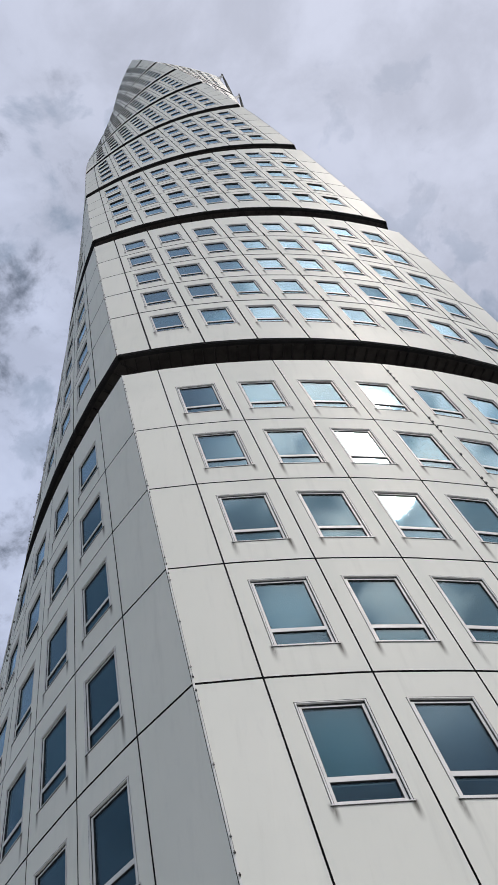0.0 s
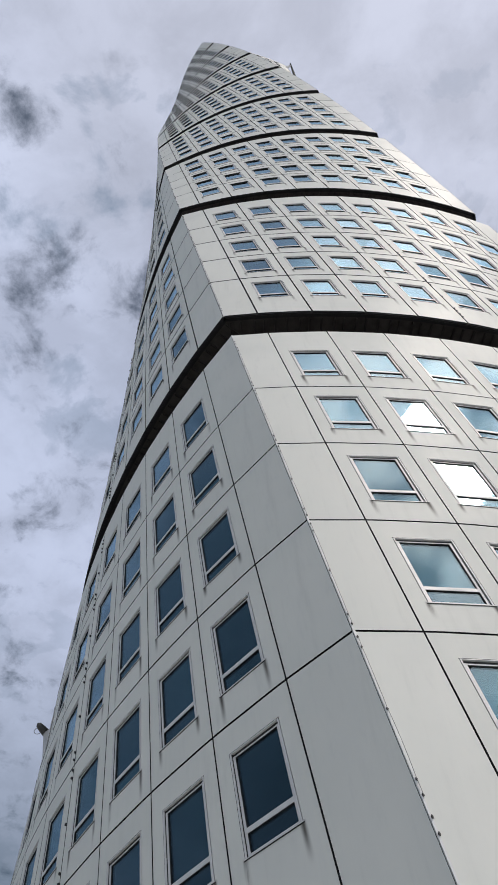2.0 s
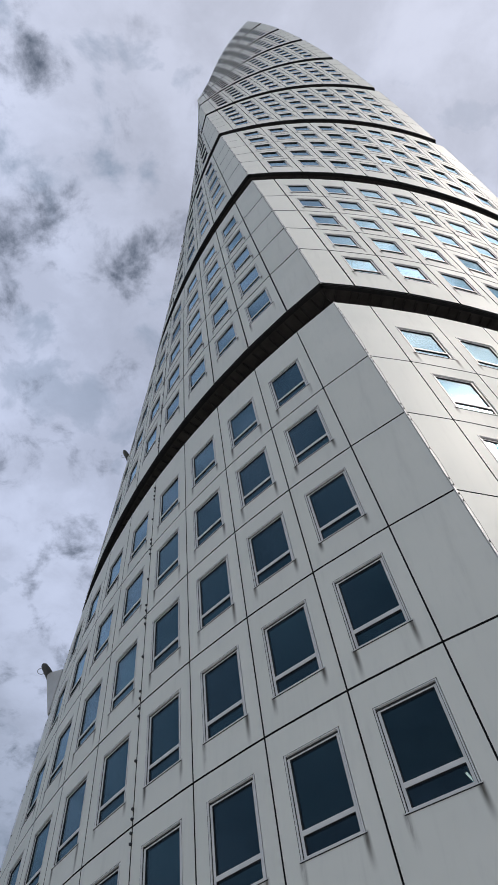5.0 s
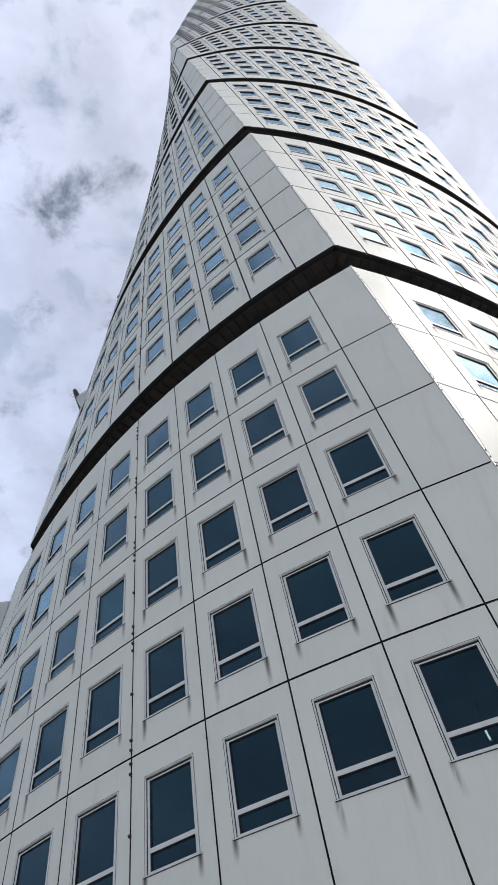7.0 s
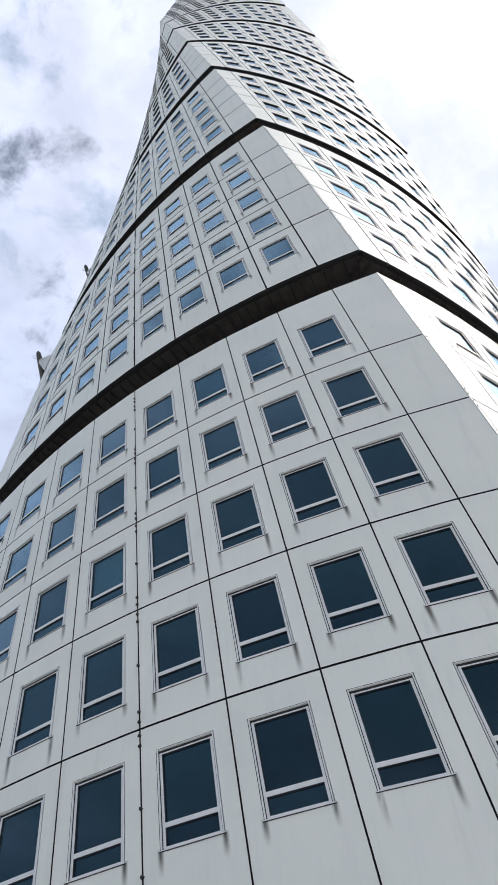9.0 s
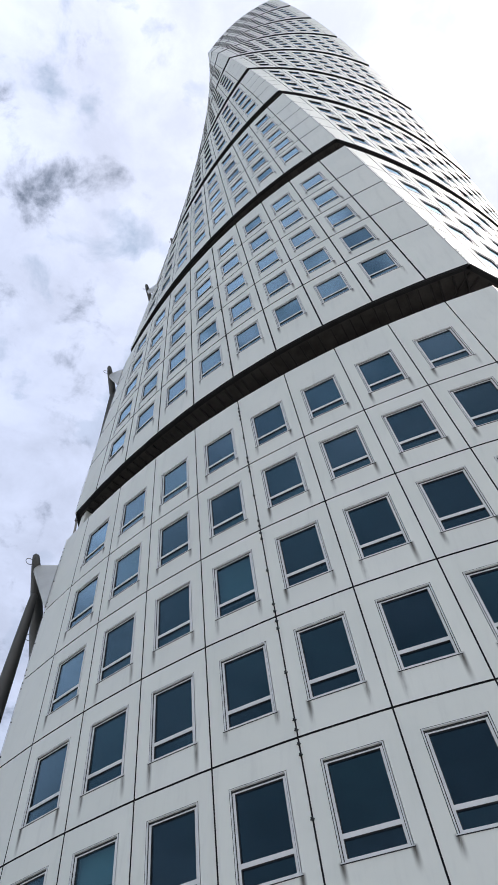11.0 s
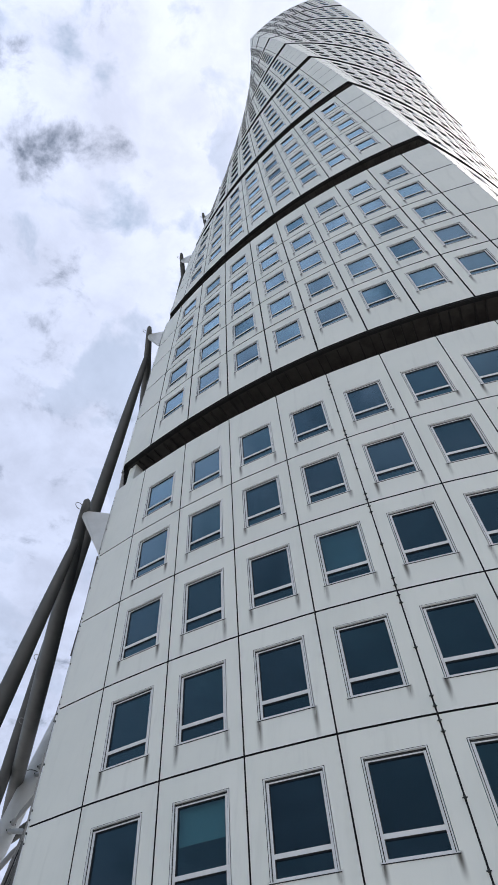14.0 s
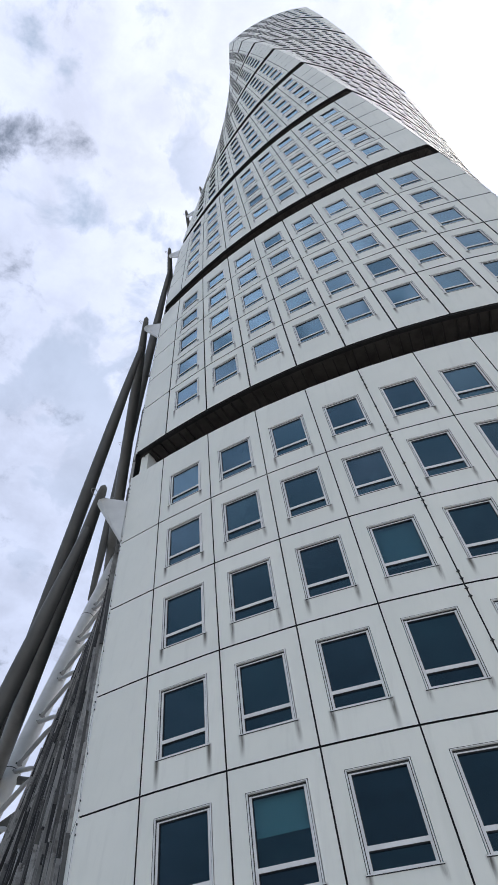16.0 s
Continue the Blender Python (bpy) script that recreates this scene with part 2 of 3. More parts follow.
def screw(dz):
    return Matrix.Translation((0, 0, dz)) @ Matrix.Rotation(OMEGA * dz, 4, "Z")


def plan(side, u, inset=0.0):
    a, b, bow = SIDES[side][:3]
    a, b = Vector(CORNER[a]), Vector(CORNER[b])
    d = b - a
    out = Vector((d.y, -d.x)).normalized()
    p = a + d * u + out * 4 * bow * u * (1 - u)
    t = d + out * 4 * bow * (1 - 2 * u)
    return p - Vector((t.y, -t.x)).normalized() * inset


def length(side):
    a, b = SIDES[side][:2]
    return (Vector(CORNER[b]) - Vector(CORNER[a])).length


def skin(side, u, z, inset=0.0):
    """A point of the tower's skin, inset metres behind its face, in the tower's own frame."""
    p = plan(side, u, inset)
    a = OMEGA * (z - Z_REF)
    c, s = math.cos(a), math.sin(a)
    return Vector((c * p.x - s * p.y, s * p.x + c * p.y, z))


def bays(side):
    """Edges of the panels of a side, corner panel to corner panel, with whether each has a window."""
    _, _, _, u0, w, n = SIDES[side]
    marks = [0.0] + [u0 + w * i for i in range(n + 1)] + [1.0]
    return [(marks[i], marks[i + 1], 0 < i < n + 1) for i in range(n + 2)]


class Pile:
    """Collects faces of one mesh, with shared corners."""

    def __init__(self):
        self.v, self.f, self.m, self.uv, self.seen = [], [], [], [], {}

    def at(self, p, uv=(50.0, 50.0)):
        key = (round(p.x, 4), round(p.y, 4), round(p.z, 4))
        if key not in self.seen:
            self.seen[key] = len(self.v)
            self.v.append(tuple(p))
            self.uv.append(uv)
        return self.seen[key]

    def quad(self, pts, mat=0):
        self.f.append(tuple(self.at(*p) if isinstance(p, tuple) else self.at(p) for p in pts))
        self.m.append(mat)

    def bar(self, side, u0, u1, z0, z1, d0, d1, mat=0):
        """A straight bar on the skin: from depth d0 (outer) to d1 (inner)."""
        q = [skin(side, u, z, d) for d in (d0, d1) for z in (z0, z1) for u in (u0, u1)]
        for f in ((0, 1, 3, 2), (5, 4, 6, 7), (4, 0, 2, 6), (1, 5, 7, 3), (2, 3, 7, 6), (4, 5, 1, 0)):
            self.quad([q[i] for i in f], mat)

    def sheet(self, side, u0, u1, z0, z1, d, thick):
        """A truly flat pane, d metres behind the skin."""
        c = [skin(side, u, z, d) for z in (z0, z1) for u in (u0, u1)]
        mid = (c[0] + c[1] + c[2] + c[3]) / 4
        a, b = (c[1] + c[3] - c[0] - c[2]) / 4, (c[2] + c[3] - c[0] - c[1]) / 4
        n = a.cross(b).normalized() * thick
        q = [mid - a - b, mid + a - b, mid - a + b, mid + a + b]
        q += [p - n for p in q]
        for f in ((0, 1, 3, 2), (5, 4, 6, 7), (4, 0, 2, 6), (1, 5, 7, 3), (2, 3, 7, 6), (4, 5, 1, 0)):
            self.quad([q[i] for i in f])

    def mesh(self, name, mats):
        return mesh_of(name, self.v, self.f, mats, self.m, self.uv)


def panel_pile(side, ua, ub, za, zb, window, wz0, wz1, wide=1.0):
    """One cladding panel: a tray with folded edges, cut out for its window, and the dark gasket of two of its joints."""
    L = length(side)
    j, jz = JOINT_U * wide / L, JOINT * wide
    p = Pile()
    us = [ua + j, ub - j]
    zs = [za + jz, zb - jz]
    wu = (ua + (ub - ua) * WIN_U[0], ua + (ub - ua) * WIN_U[1])
    if window:
        us = [us[0], wu[0], wu[1], us[1]]
        zs = [zs[0], wz0, wz1, zs[1]]
    mid = (wu[0] + wu[1]) / 2

    def at(u, z, d=0.0):
        return (skin(side, u, z, d), ((u - mid) * L, z - wz0) if window else (50.0 + u * L, 50.0 + z))

    for a in range(len(us) - 1):
        for b in range(len(zs) - 1):
            if window and a == 1 and b == 1:
                continue
            p.quad([at(us[a], zs[b]), at(us[a + 1], zs[b]), at(us[a + 1], zs[b + 1]), at(us[a], zs[b + 1])])
    for a in range(len(us) - 1):
        p.quad([at(us[a + 1], zs[0]), at(us[a], zs[0]), at(us[a], zs[0], DEPTH), at(us[a + 1], zs[0], DEPTH)], 1)
        p.quad([at(us[a], zs[-1]), at(us[a + 1], zs[-1]), at(us[a + 1], zs[-1], DEPTH), at(us[a], zs[-1], DEPTH)], 1)
    for b in range(len(zs) - 1):
        p.quad([at(us[0], zs[b]), at(us[0], zs[b + 1]), at(us[0], zs[b + 1], DEPTH), at(us[0], zs[b], DEPTH)], 1)
        p.quad([at(us[-1], zs[b + 1]), at(us[-1], zs[b]), at(us[-1], zs[b], DEPTH), at(us[-1], zs[b + 1], DEPTH)], 1)
    if window:
        u0, u1 = wu
        for q in (((u0, wz0), (u1, wz0)), ((u1, wz0), (u1, wz1)), ((u1, wz1), (u0, wz1)), ((u0, wz1), (u0, wz0))):
            p.quad([at(*q[0]), at(*q[1]), at(*q[1], DEPTH), at(*q[0], DEPTH)], 1)
    g = DEPTH * 0.55
    p.quad([skin(side, ub - j, za - jz, g), skin(side, ub + j, za - jz, g), skin(side, ub + j, zb + jz, g), skin(side, ub - j, zb + jz, g)], 1)
    p.quad([skin(side, ua + j, za - jz, g), skin(side, ub - j, za - jz, g), skin(side, ub - j, za + jz, g), skin(side, ua + j, za + jz, g)], 1)
    return p


def window_piles(side, ua, ub, wz0, wz1, near=True):
    """A window: outer bead, two panes, sash, transom and sill."""
    L = length(side)
    u0, u1 = ua + (ub - ua) * WIN_U[0], ua + (ub - ua) * WIN_U[1]
    m = 1.0 / L
    tr = wz0 + (wz1 - wz0) * 0.235
    fr, sash, tran, sill = Pile(), Pile(), Pile(), Pile()
    g = 0.014
    back = 0.012 if near else 0.016
    # slim outer bead round the cut edge of the panel
    fr.bar(side, u0 + g * m, u0 + 0.038 * m, wz0 + g, wz1 - g, -0.006, 0.06 + back)
    fr.bar(side, u1 - 0.038 * m, u1 - g * m, wz0 + g, wz1 - g, -0.006, 0.06 + back)
    # the far head bead is black, standing in for shade
    fr.bar(side, u0 + 0.038 * m, u1 - 0.038 * m, wz1 - 0.030, wz1 - g, -0.004, 0.06 + back, 0 if near else 1)
    # black bar deep at the head of the sash: the reveal's shadow as colour
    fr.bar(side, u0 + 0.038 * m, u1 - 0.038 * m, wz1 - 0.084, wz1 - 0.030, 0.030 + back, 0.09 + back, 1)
    if near:
        sill.bar(side, u0 - 0.016 * m, u1 + 0.016 * m, wz0 + 0.002, wz0 + 0.018, -0.016, 0.06)
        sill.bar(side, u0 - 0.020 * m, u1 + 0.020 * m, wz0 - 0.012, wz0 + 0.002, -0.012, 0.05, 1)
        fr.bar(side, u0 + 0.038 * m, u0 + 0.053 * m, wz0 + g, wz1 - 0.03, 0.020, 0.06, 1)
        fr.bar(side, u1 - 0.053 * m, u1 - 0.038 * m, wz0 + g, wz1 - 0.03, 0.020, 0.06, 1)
    else:
        sill.bar(side, u0 - 0.02 * m, u1 + 0.02 * m, wz0 - 0.016, wz0 + 0.006, -0.016, 0.05, 1)
    # sash
    sash.bar(side, u0 + 0.053 * m, u0 + 0.104 * m, wz0 + 0.018, wz1 - 0.084, 0.018 + back, 0.10 + back)
    sash.bar(side, u1 - 0.104 * m, u1 - 0.053 * m, wz0 + 0.018, wz1 - 0.084, 0.018 + back, 0.10 + back)
    # far sash heads are black too, for the shade under the reveal
    sash.bar(side, u0 + 0.053 * m, u1 - 0.053 * m, wz1 - 0.112, wz1 - 0.084, 0.022 + back, 0.10 + back, 0 if near else 1)
    sash.bar(side, u0 + 0.104 * m, u1 - 0.104 * m, wz0 + 0.018, wz0 + 0.082, 0.018 + back, 0.10 + back)
    tran.bar(side, u0 + 0.104 * m, u1 - 0.104 * m, tr - 0.045, tr + 0.045, 0.020 + back, 0.10 + back)
    if near:
        # dark glazing seals between sash and glass
        for lo, hi in ((wz0 + 0.082, tr - 0.045), (tr + 0.045, wz1 - 0.112)):
            sash.bar(side, u0 + 0.104 * m, u0 + 0.113 * m, lo, hi, 0.028 + back, 0.10 + back, 1)
            sash.bar(side, u1 - 0.113 * m, u1 - 0.104 * m, lo, hi, 0.028 + back, 0.10 + back, 1)
            sash.bar(side, u0 + 0.113 * m, u1 - 0.113 * m, hi - 0.009, hi, 0.028 + back, 0.10 + back, 1)
    a, b = Pile(), Pile()
    a.sheet(side, u0 + 0.095 * m, u1 - 0.095 * m, tr + 0.04, wz1 - 0.09, 0.050 + back, 0.024)
    b.sheet(side, u0 + 0.095 * m, u1 - 0.095 * m, wz0 + 0.075, tr - 0.04, 0.050 + back, 0.024)
    return fr, a, b, sash, tran, sill


def rows_of(segment):
    """The storeys of a segment, top to bottom: row kind and the height of the screw from the kind's own place."""
    base = (segment - 1) * PITCH
    count = 5
    out = []
    for r in range(count):
        if r == 0:
            out.append(("top", base))
        elif r == 4 and segment == 1:
            out.append(("base", 0.0))
        elif r == 4:
            out.append(("low", base - PITCH))
        else:
            out.append(("mid", base - (r - 1) * H))
    return out


Z1 = Z_TOP - H_TOP
KIND_Z = {"top": (Z1, Z_TOP, Z1), "mid": (Z1 - H, Z1, Z1 - H)}
LOW_TOP = Z_TOP + PITCH - H_TOP - 3 * H
KIND_Z["low"] = (LOW_TOP - H_BOT, LOW_TOP, LOW_TOP - H)
BASE_DROP = 2.0
KIND_Z["base"] = (Z1 - 3 * H - H_BOT - BASE_DROP, Z1 - 3 * H, Z1 - 4 * H)

PIECES = {}
for side in SIDES:
    for col, (ua, ub, win) in enumerate(bays(side)):
        for kind, (za, zb, zw) in KIND_Z.items():
            lo, hi = zw + WIN_LO * H, zw + WIN_HI * H
            PIECES[side, col, kind] = (panel_pile(side, ua, ub, za, zb, win, lo, hi), window_piles(side, ua, ub, lo, hi) if win else None, window_piles(side, ua, ub, lo, hi, False) if win else None, panel_pile(side, ua, ub, za, zb, win, lo, hi, 1.7))

rng = random.Random(4)
tower = thing("tower", "twisting white high-rise tower clad in aluminium panels", "building", Matrix.Translation((AXIS[0], AXIS[1], 0)))


class Stack:
    """Many turned and lifted copies of piles, joined into one mesh."""

    def __init__(self):
        self.v, self.f, self.m, self.uv, self.n = [], [], [], [], 0

    def put(self, pile, m):
        v = np.array(pile.v) @ np.array(m.to_3x3()).T + np.array(m.translation)
        self.v.append(v)
        self.f.extend(tuple(i + self.n for i in f) for f in pile.f)
        self.m.extend(pile.m)
        self.uv.extend(pile.uv)
        self.n += len(v)

    def mesh(self, name, mats):
        return mesh_of(name, np.concatenate(self.v), self.f, mats, self.m, self.uv)


# inner shells, floors of the segments and the dark recesses between them
def outline(inset, z):
    pts = []
    for side in SIDES:
        steps = 12 if SIDES[side][2] else 6
        for i in range(steps):
            p = plan(side, i / steps)
            p = p * (1 - inset / p.length)
            a = OMEGA * (z - Z_REF)
            c, s = math.cos(a), math.sin(a)
            pts.append(Vector((c * p.x - s * p.y, s * p.x + c * p.y, z)))
    return pts


def shell(inset, z0, z1, steps, caps=True):
    v, f = [], []
    for k in range(steps + 1):
        v += outline(inset, z0 + (z1 - z0) * k / steps)
    n = len(v) // (steps + 1)
    for k in range(steps):
        for i in range(n):
            j = (i + 1) % n
            f.append((k * n + i, k * n + j, (k + 1) * n + j, (k + 1) * n + i))
    if caps:
        f.append(tuple(reversed(range(n))))
        f.append(tuple(range(steps * n, steps * n + n)))
    return v, f


for seg in range(1, SEGMENTS + 1):
    top = Z_TOP + (seg - 1) * PITCH
    bottom = top - PITCH + GAP - (BASE_DROP if seg == 1 else 0.0)
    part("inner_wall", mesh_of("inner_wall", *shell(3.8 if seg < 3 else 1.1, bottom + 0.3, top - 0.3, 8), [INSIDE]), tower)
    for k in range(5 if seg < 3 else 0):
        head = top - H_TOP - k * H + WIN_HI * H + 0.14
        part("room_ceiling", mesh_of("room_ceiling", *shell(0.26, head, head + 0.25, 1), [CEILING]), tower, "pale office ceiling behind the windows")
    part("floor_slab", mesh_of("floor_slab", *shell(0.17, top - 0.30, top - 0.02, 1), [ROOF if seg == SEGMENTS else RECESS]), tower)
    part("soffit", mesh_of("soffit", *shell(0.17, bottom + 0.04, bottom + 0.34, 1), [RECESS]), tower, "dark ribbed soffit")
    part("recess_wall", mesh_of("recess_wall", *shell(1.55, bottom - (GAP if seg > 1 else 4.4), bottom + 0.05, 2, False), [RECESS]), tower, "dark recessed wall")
    # ribs under the soffit and the drip edge along it
    ribs, lip = Pile(), Pile()
    for side in SIDES:
        n = 44 if SIDES[side][2] else 30
        for i in range(n):
            u = (i + 0.5 + 0.3 * (rng.random() - 0.5)) / n
            ribs.bar(side, u - 0.0013, u + 0.0013, bottom - 0.05 - 0.04 * rng.random(), bottom + 0.05, 0.25, 1.1 + 0.4 * rng.random())
        for i in range(20):
            lip.bar(side, i / 20, (i + 1) / 20, bottom - 0.02, bottom + 0.035, 0.035, 0.2)
    if seg > 1:
        end = Pile()
        end.bar("west", 0.002, 0.022, bottom - GAP - 0.02, bottom + 0.03, 0.30, 1.3)
        part("recess_end", end.mesh("recess_end", [PAINT]), tower, "pale end panel of the recess")
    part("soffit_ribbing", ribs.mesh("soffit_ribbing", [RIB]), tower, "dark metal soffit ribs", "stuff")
    part("drip_edge", lip.mesh("drip_edge", [GASKET_AND_SHADE]), tower, "black drip edge")
part("plinth", mesh_of("plinth", *shell(1.2, -0.2, 1.0, 1), [ROOF]), tower, "grey concrete plinth")

# ground
ground = bmesh.new()
bmesh.ops.create_circle(ground, cap_ends=True, radius=4000, segments=96)
me = bpy.data.meshes.new("ground")
ground.to_mesh(me)
me.materials.append(PAVING)
tagged(new("ground", me), "wide grey paved plaza and flat land", "ground", "", "structure")

# ---- the steel spine ----
SPINE, TIP, TIP_BACK = (-12.701, 18.252), (-14.378, -1.150), (7.45, 13.35)
NODE, FOOT = (-12.967, 26.600), (-13.413, 20.100)
TIP_Z, NODE_Z, FOOT_Z = 24.003, 24.920, 0.490


def turned(p, z, out=0.0):
    p = Vector(p)
    p = p * (1 + out / p.length)
    a = OMEGA * (z - Z_REF)
    c, s = math.cos(a), math.sin(a)
    return Vector((c * p.x - s * p.y, s * p.x + c * p.y, z))


def tube(name, points, radii, mat, parent, label="", sides=16):
    v, f = [], []
    for k, (p, r) in enumerate(zip(points, radii)):
        d = (points[min(k + 1, len(points) - 1)] - points[max(k - 1, 0)]).normalized()
        x = d.orthogonal().normalized() if abs(d.z) > 0.999 else d.cross(Vector((0, 0, 1))).normalized()
        y = d.cross(x)
        v += [p + (x * math.cos(2 * math.pi * i / sides) + y * math.sin(2 * math.pi * i / sides)) * r for i in range(sides)]
    for k in range(len(points) - 1):
        f += [(k * sides + i, k * sides + (i + 1) % sides, (k + 1) * sides + (i + 1) % sides, (k + 1) * sides + i) for i in range(sides)]
    f += [tuple(reversed(range(sides))), tuple(range((len(points) - 1) * sides, len(points) * sides))]
    me = mesh_of(name, v, f, [mat])
    me.polygons.foreach_set("use_smooth", [len(q) == 4 for q in f])
    return part(name, me, parent, label)


def cigar(name, a, b, r, mat, parent, label=""):
    """A strut that is thick in the middle and tapers to rounded ends."""
    ts = [0.0, 0.004, 0.012, 0.03, 0.1, 0.2, 0.35, 0.5, 0.65, 0.8, 0.9, 0.97, 1.0]
    rr = [0.10, 0.34, 0.42, 0.50, 0.68, 0.86, 0.98, 1.0, 0.98, 0.88, 0.74, 0.58, 0.5]
    return tube(name, [a.lerp(b, t) for t in ts], [r * k for k in rr], mat, parent, label, 20)


spine = thing("steel_spine", "curved tubular steel spine with tapered struts beside the tower", "steel frame", Matrix.Translation((AXIS[0], AXIS[1], 0)))
column = [turned(SPINE, z) for z in np.arange(0, 188, 2.0)]
tube("column", column, [0.47] * len(column), STEEL_WHITE, spine, "white tubular steel column", 24)


def ring(name, centre, normal, radius, thick, parent):
    x = normal.orthogonal().normalized()
    y = normal.cross(x).normalized()
    pts = [centre + (x * math.cos(a) + y * math.sin(a)) * radius for a in np.linspace(0, 2 * math.pi, 17)]
    return tube(name, pts, [thick] * len(pts), STEEL_GREY, parent, "", 6)


for seg in range(1, SEGMENTS + 1):
    dz = (seg - 1) * PITCH
    for corner, tip in (("L", TIP), ("N", TIP_BACK)):
        end = turned(tip, TIP_Z + dz)
        node = turned(NODE if corner == "L" else SPINE, NODE_Z + dz)
        low = turned(FOOT, FOOT_Z + dz)
        strut = cigar("strut", end, node, 0.37, STEEL_DARK, spine, "dark grey tapered steel strut")
        brace = cigar("diagonal", end.lerp(node, 0.068), low, 0.36, STEEL_DARK, spine, "dark grey tapered diagonal strut")
        along = (node - end).normalized()
        aside = along.cross(Vector((0, 0, 1))).normalized()
        aside = -aside if aside.x > 0 else aside
        for t in (0.015, 0.17, 0.34, 0.51, 0.68):
            p = end.lerp(node, t) + aside * (0.07 + 0.37 * min(1.0, 0.45 + 1.6 * t))
            ring("lifting_ring", p, (along + aside * 0.5).normalized(), 0.15, 0.014, strut)
        if corner == "L":
            tube("node_bracket", [turned(SPINE, low.z), low], [0.24, 0.16], STEEL_DARK, spine, "dark grey steel node bracket", 12)
        # gusset that ties the tip of the struts to the corner of the tower
        base = Vector(CORNER[corner])
        top = turned(base, TIP_Z + dz - 0.55)
        foot = turned(base, TIP_Z + dz - 2.95)
        arm = end.lerp(node, 0.022) + Vector((0, 0, -0.05))
        under = end.lerp(node, 0.026) + Vector((0, 0, -0.30))
        side_way = (arm - top).cross(Vector((0, 0, 1))).normalized() * 0.07
        q = [top + Vector((0, 0, 0.1)), foot, under, arm]
        v = [p + side_way for p in q] + [p - side_way for p in q]
        me = mesh_of("gusset", v, [(0, 1, 2, 3), (7, 6, 5, 4), (0, 4, 5, 1), (1, 5, 6, 2), (2, 6, 7, 3), (3, 7, 4, 0)], [STEEL_WHITE])
        part("gusset", me, spine, "white steel gusset plate")
for k in range(-7, 46):
    z = 28.65 + k * H
    for lift in (-1.25, 1.45):
        a, b = turned(SPINE, z), turned(CORNER["T"], z + lift)
        a = a.lerp(b, 0.12)
        tube("rung", [a.lerp(b, t) for t in (0.0, 0.10, 0.15, 0.30, 0.80, 0.94, 1.0)], [0.13, 0.13, 0.08, 0.12, 0.12, 0.07, 0.06], STEEL_GREY, spine, "", 10)
        p, d = a.lerp(b, 0.05), (b - a).normalized()
        across = d.cross(Vector((0, 0, 1))).normalized()
        tube("bolt", [p - across * 0.16, p + across * 0.16], [0.05, 0.05], IRON_AND_SHADE, spine, "", 8)
for seg in range(1, SEGMENTS + 1):
    for z in (4.6, 17.2):
        ends = [turned(SPINE, z + (seg - 1) * PITCH + h) for h in (0.0, 0.05)]
        tube("column_joint", ends, [0.476, 0.476], IRON_AND_SHADE, spine, "dark joint line", 24)

# ---- cladding, windows and small fittings ----
panes_far, frames_far, panels_far = Stack(), Stack(), Stack()
# windows with a lowered blind: side, segment, bay, storey from the top, and how far it is down; low on the south it
# stands in for reflected sky
BLINDS = {("west", 1, 4, 2): 0.77, ("west", 1, 2, 4): 0.42, ("west", 2, 3, 3): 0.77, ("west", 2, 6, 1): 0.4, ("south", 1, 1, 3): 0.77, ("south", 1, 1, 4): 0.77, ("south", 1, 2, 4): 0.77, ("south", 2, 3, 1): 0.5, ("south", 2, 2, 4): 0.77}
meshes = {}


def shared(key, make):
    if key not in meshes:
        meshes[key] = make()
    return meshes[key]


for seg in range(1, SEGMENTS + 1):
    for r, (kind, dz) in enumerate(rows_of(seg)):
        m = screw(dz)
        for side in SIDES:
            near = side in ("south", "west") and seg <= 2 or side == "west" and seg == 3 and r > 0
            for col in range(len(bays(side))):
                panel, win, far, broad = PIECES[side, col, kind]
                panel = broad if seg > 1 else panel
                # white panels behind the fins coloured black, as the shade in the gaps
                if side == "spine" and col < 15:
                    panel.m = [1] * len(panel.m)
                key = (side, col, kind, seg > 1)
                if not near:
                    panels_far.put(panel, m)
                    if win:
                        for k in (0, 3, 4, 5):
                            frames_far.put(far[k], m)
                        panes_far.put(far[1], m), panes_far.put(far[2], m)
                    continue
                part("facade_panel", shared(("panel",) + key, lambda: panel.mesh("facade_panel", [PAINT, GASKET_AND_SHADE])), tower, "", "", m)
                if win:
                    w = part("window", shared(("window",) + key, lambda: win[0].mesh("window", [FRAME, IRON_AND_SHADE])), tower, "silver-framed window with dark glass", "", m)
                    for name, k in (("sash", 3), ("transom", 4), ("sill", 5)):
                        part(name, shared((name,) + key, lambda: win[k].mesh(name, [FRAME, IRON_AND_SHADE])), w)
                    part("pane", shared(("upper",) + key, lambda: win[1].mesh("pane", [GLASS])), w)
                    part("pane", shared(("lower",) + key, lambda: win[2].mesh("pane", [GLASS])), w)
                    drop = BLINDS.get((side, seg, col, r), 0.0)
                    if drop:
                        ua, ub, _ = bays(side)[col]
                        zw = KIND_Z[kind][2]
                        u0, u1 = ua + (ub - ua) * (WIN_U[0] + 0.03), ua + (ub - ua) * (WIN_U[1] - 0.03)
                        hi, lo = zw + WIN_HI * H, zw + WIN_LO * H
                        pile = Pile()
                        pile.sheet(side, u0, u1, hi - (hi - lo) * drop, hi, 0.20, 0.01)
                        part("blind", pile.mesh("blind", [BLIND]), w, "pale lowered blind, some standing for reflected sky")
part("upper_cladding", panels_far.mesh("upper_cladding", [PAINT, GASKET_AND_SHADE]), tower, "white aluminium cladding panels, blackened behind the fins as shade", "stuff")
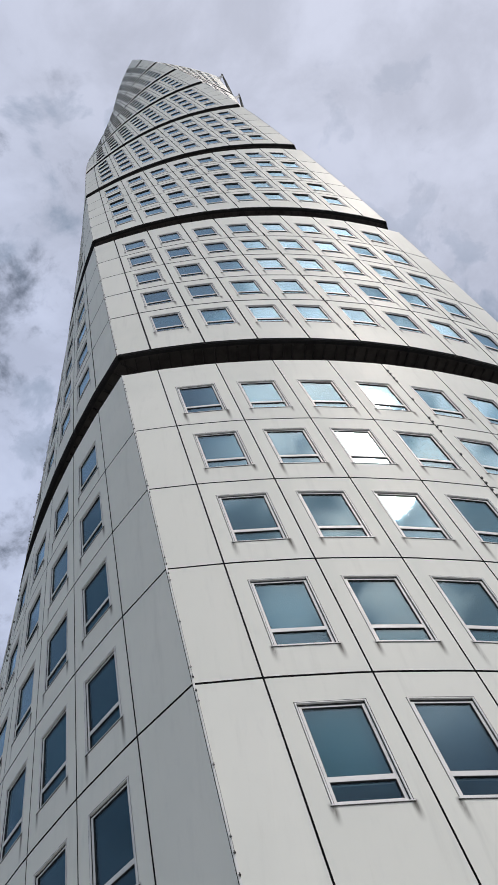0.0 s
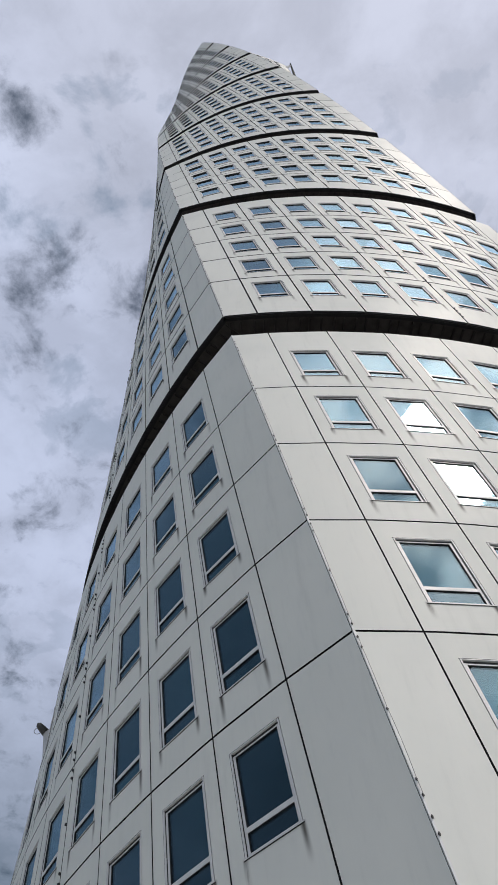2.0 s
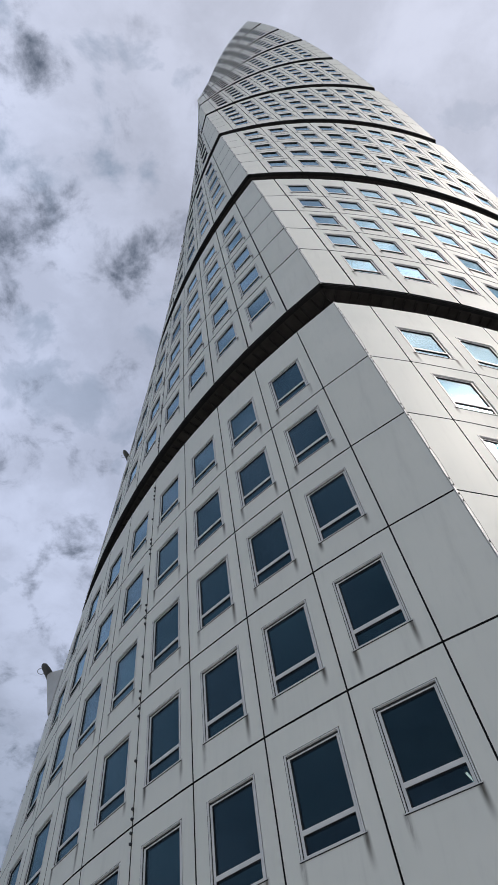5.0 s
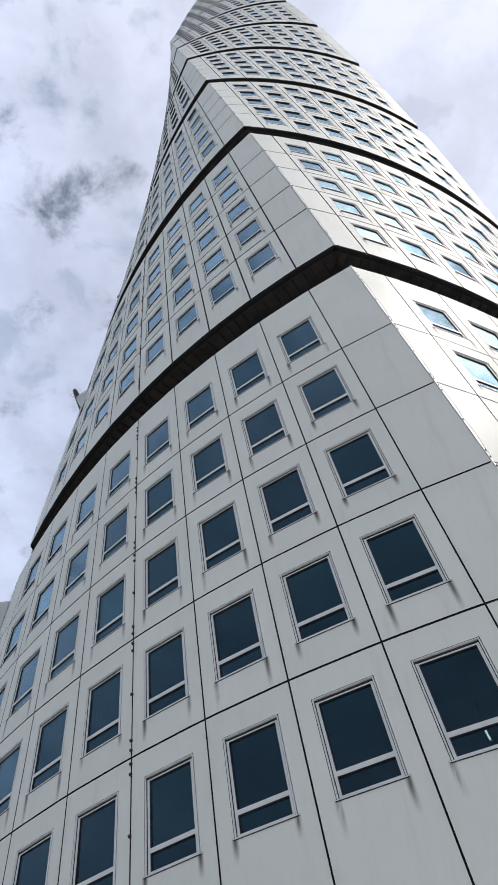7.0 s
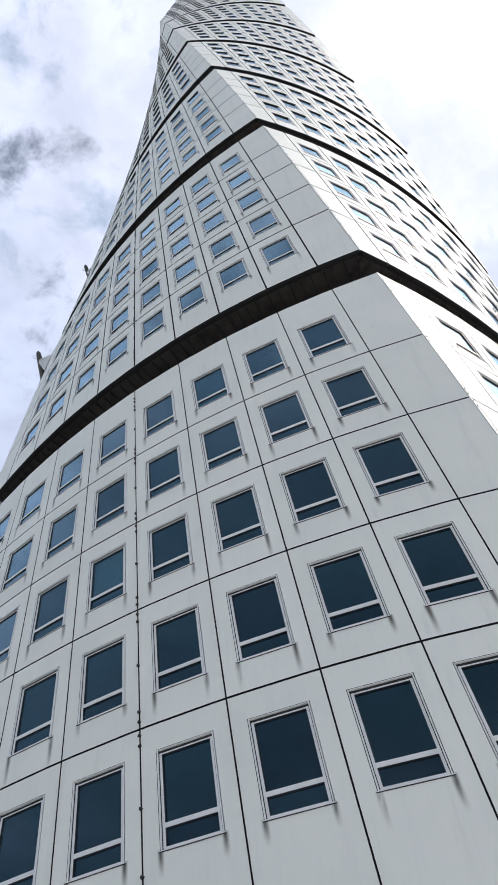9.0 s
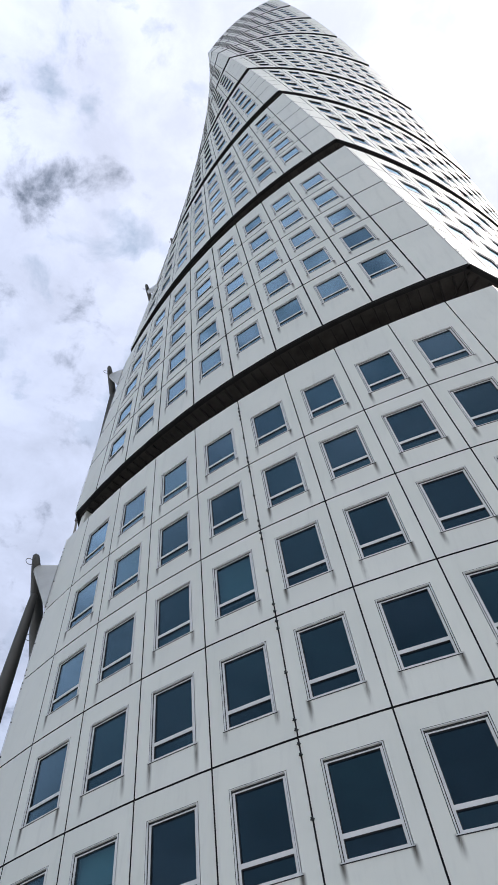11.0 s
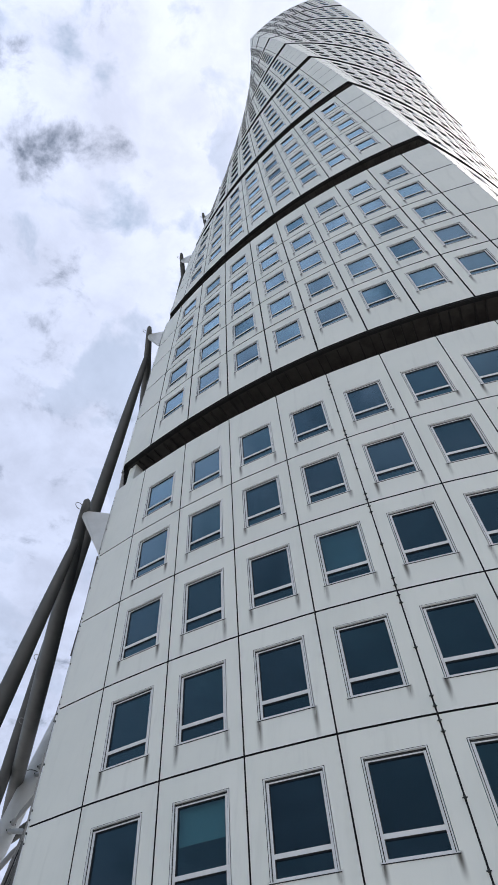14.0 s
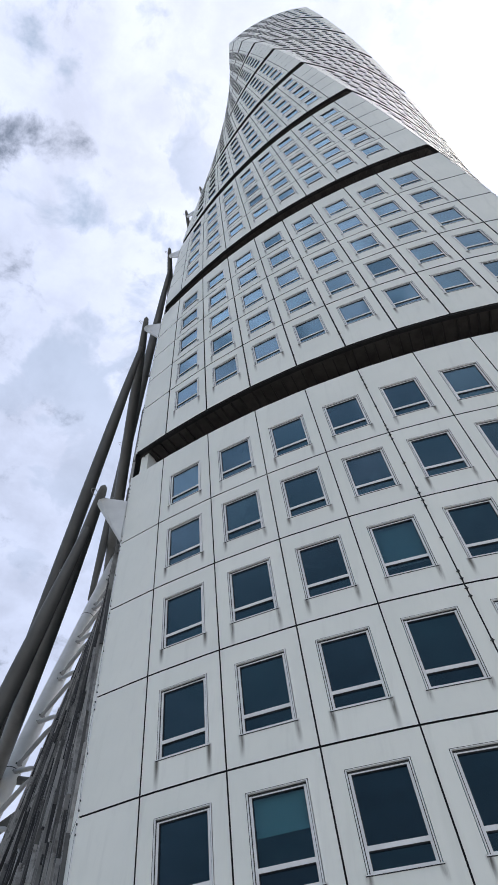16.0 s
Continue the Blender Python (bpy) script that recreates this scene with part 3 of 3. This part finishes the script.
part("upper_framing", frames_far.mesh("upper_framing", [FRAME, IRON_AND_SHADE]), tower, "silver window frames", "stuff")
part("upper_glazing", panes_far.mesh("upper_glazing", [GLASS]), tower, "tinted window panes", "stuff")

# upright fins on the two sides that face the spine
def slat(pile, side, ua, ub, za, zb, k, out):
    """A leaning fin: from ua at its foot to ub at its head, standing out from the skin."""
    L = length(side)
    q = []
    for u, z in ((ua, za), (ub, zb)):
        for du, d in ((-k, -out), (k, -out), (k * 1.3, 0.02), (-k * 1.3, 0.02)):
            q.append(skin(side, u + du / L, z, d))
    for f in ((0, 1, 5, 4), (1, 2, 6, 5), (2, 3, 7, 6), (3, 0, 4, 7), (4, 5, 6, 7), (3, 2, 1, 0)):
        pile.quad([q[i] for i in f])


upper_finning = Pile()
for side in ("spine", "north"):
    count = 30 if side == "spine" else 14
    for i in range(count):
        base_u = 0.012 + 0.950 * i / (count - 1)
        for seg in range(1, SEGMENTS + 1):
            if side == "north" and seg < 5 or seg > 3 and i % 2:
                continue
            near = side == "spine" and seg <= 3
            top = Z_TOP + (seg - 1) * PITCH
            bottom = top - PITCH + (0.0 if near and seg > 1 else GAP)
            rows = 9 if near else 5
            over = 0.30 if near else -0.05
            for r in range(rows):
                za = bottom + (top - bottom) * r / rows - over
                zb = min(bottom + (top - bottom) * (r + 1) / rows + over, top)
                u = base_u + (rng.random() - 0.5) * 0.008
                tilt = (0.24 if near else 0.0) * (0.5 + rng.random()) / length(side) * (1 if (r + i) % 2 else -1)
                pile = Pile() if near and seg == 1 else upper_finning
                slat(pile, side, u - tilt, u + tilt, za, zb, 0.020 + 0.014 * rng.random(), 0.05 + 0.09 * rng.random())
                if pile is not upper_finning:
                    part("fin", pile.mesh("fin", [FIN]), tower, "grey-brown upright metal fin")
part("upper_finning", upper_finning.mesh("upper_finning", [FIN]), tower, "grey-brown upright metal fins", "stuff")

# rails with studs, along three corners and two joints
studs_far = Stack()
RAILS = (("south", 0.0, 0.0016), ("west", SIDES["west"][3] + 4 * SIDES["west"][4], 0.0), ("west", 0.0, 0.0016), ("south", SIDES["south"][3] + 4 * SIDES["south"][4], 0.0), ("east", 0.0, 0.0016))
for side, u, shift in RAILS:
    stud = Pile()
    L = length(side)
    a = (0.008 if shift else 0.022) / L
    stud.bar(side, u + shift - a, u + shift + a, Z1 - 0.024, Z1 + 0.024, -0.03 if shift else -0.05, 0.03)
    stud.bar(side, u + shift - 2 * a, u + shift + 2 * a, Z1 - 0.009, Z1 + 0.009, -0.022, -0.010)
    me = stud.mesh("stud", [IRON_AND_SHADE])
    for seg in range(1, SEGMENTS + 1):
        top = Z_TOP + (seg - 1) * PITCH
        bottom = top - PITCH + GAP - (BASE_DROP if seg == 1 else 0.0)
        joints = [top - H_TOP - H * k for k in range(-1, 7)]
        rail = Pile()
        steps = 24
        for i in range(steps):
            z0, z1 = bottom + (top - bottom) * i / steps, bottom + (top - bottom) * (i + 1) / steps
            if shift:
                rail.bar(side, 0.0, 0.035 / L, z0, z1, -0.010, 0.06)
            else:
                rail.bar(side, u - 0.008 / L, u + 0.008 / L, z0, z1, 0.02, 0.05)
        part("edge_rail", rail.mesh("edge_rail", [FRAME if shift else GASKET_AND_SHADE]), tower, "pale metal edge strip" if shift else "dark guide rail")
        for zj in joints:
            for off in (0.16, 0.40, 1.62, 2.92, 3.16):
                z = zj + off
                if not bottom + 0.1 < z < top - 0.1:
                    continue
                if seg <= 2 and side != "east" and z > 8:
                    part("stud", me, tower, "", "", screw(z - Z1))
                else:
                    studs_far.put(stud, screw(z - Z1))
# thin wires that run from stud to stud along two corners
for side, hold in (("south", 0.0016), ("west", 0.0016)):
    for seg in (1, 2):
        top = Z_TOP + (seg - 1) * PITCH
        for k in range(6):
            foot = top - H_TOP - H * k
            marks = [z for z in (foot + 0.16, foot + 0.40, foot + 1.62, foot + 2.92, foot + 3.16) if top - PITCH + GAP + 0.1 < z < top - 0.1]
            pts = []
            for z0, z1 in zip(marks, marks[1:]):
                bow = 0.004 + 0.035 * rng.random() * min(1.0, z1 - z0)
                pts += [skin(side, hold, z0 + (z1 - z0) * t, -0.03 - bow * 4 * t * (1 - t)) for t in (0.0, 0.25, 0.5, 0.75)]
            if len(pts) > 4:
                tube("guide_wire", pts, [0.005] * len(pts), STEEL_GREY, tower, "thin grey guide wire", 5)
part("upper_ironwork", studs_far.mesh("upper_ironwork", [IRON_AND_SHADE]), tower, "black rail studs", "stuff")

# ---- a lit tube lamp that hangs in a room behind the lowest windows ----
tube_lamp = thing("tube_lamp", "lit white tube lamp hanging from an office ceiling", "lamp")
lamp_a, lamp_b = Vector((-5.30, 12.10, 9.98)), Vector((-5.12, 12.46, 9.98))
glow, n_glow, glow_bsdf = material("lit_tube")
n_glow.put(glow_bsdf, "Base Color", (0.9, 0.9, 0.85, 1)), n_glow.put(glow_bsdf, "Emission Color", (1.0, 0.84, 0.66, 1)), n_glow.put(glow_bsdf, "Emission Strength", 2.5)
tube("tube", [lamp_a, lamp_b], [0.020, 0.020], glow, tube_lamp, "glowing white tube", 12)
lamp_way = (lamp_b - lamp_a).normalized()
for p in (lamp_a, lamp_b):
    tube("end_cap", [p - lamp_way * 0.03, p + lamp_way * 0.03], [0.026, 0.026], STEEL_WHITE, tube_lamp, "", 12)
    tube("hanger", [p + Vector((0, 0, 0.02)), Vector((p.x, p.y, 10.58))], [0.006, 0.006], IRON_AND_SHADE, tube_lamp, "", 6)
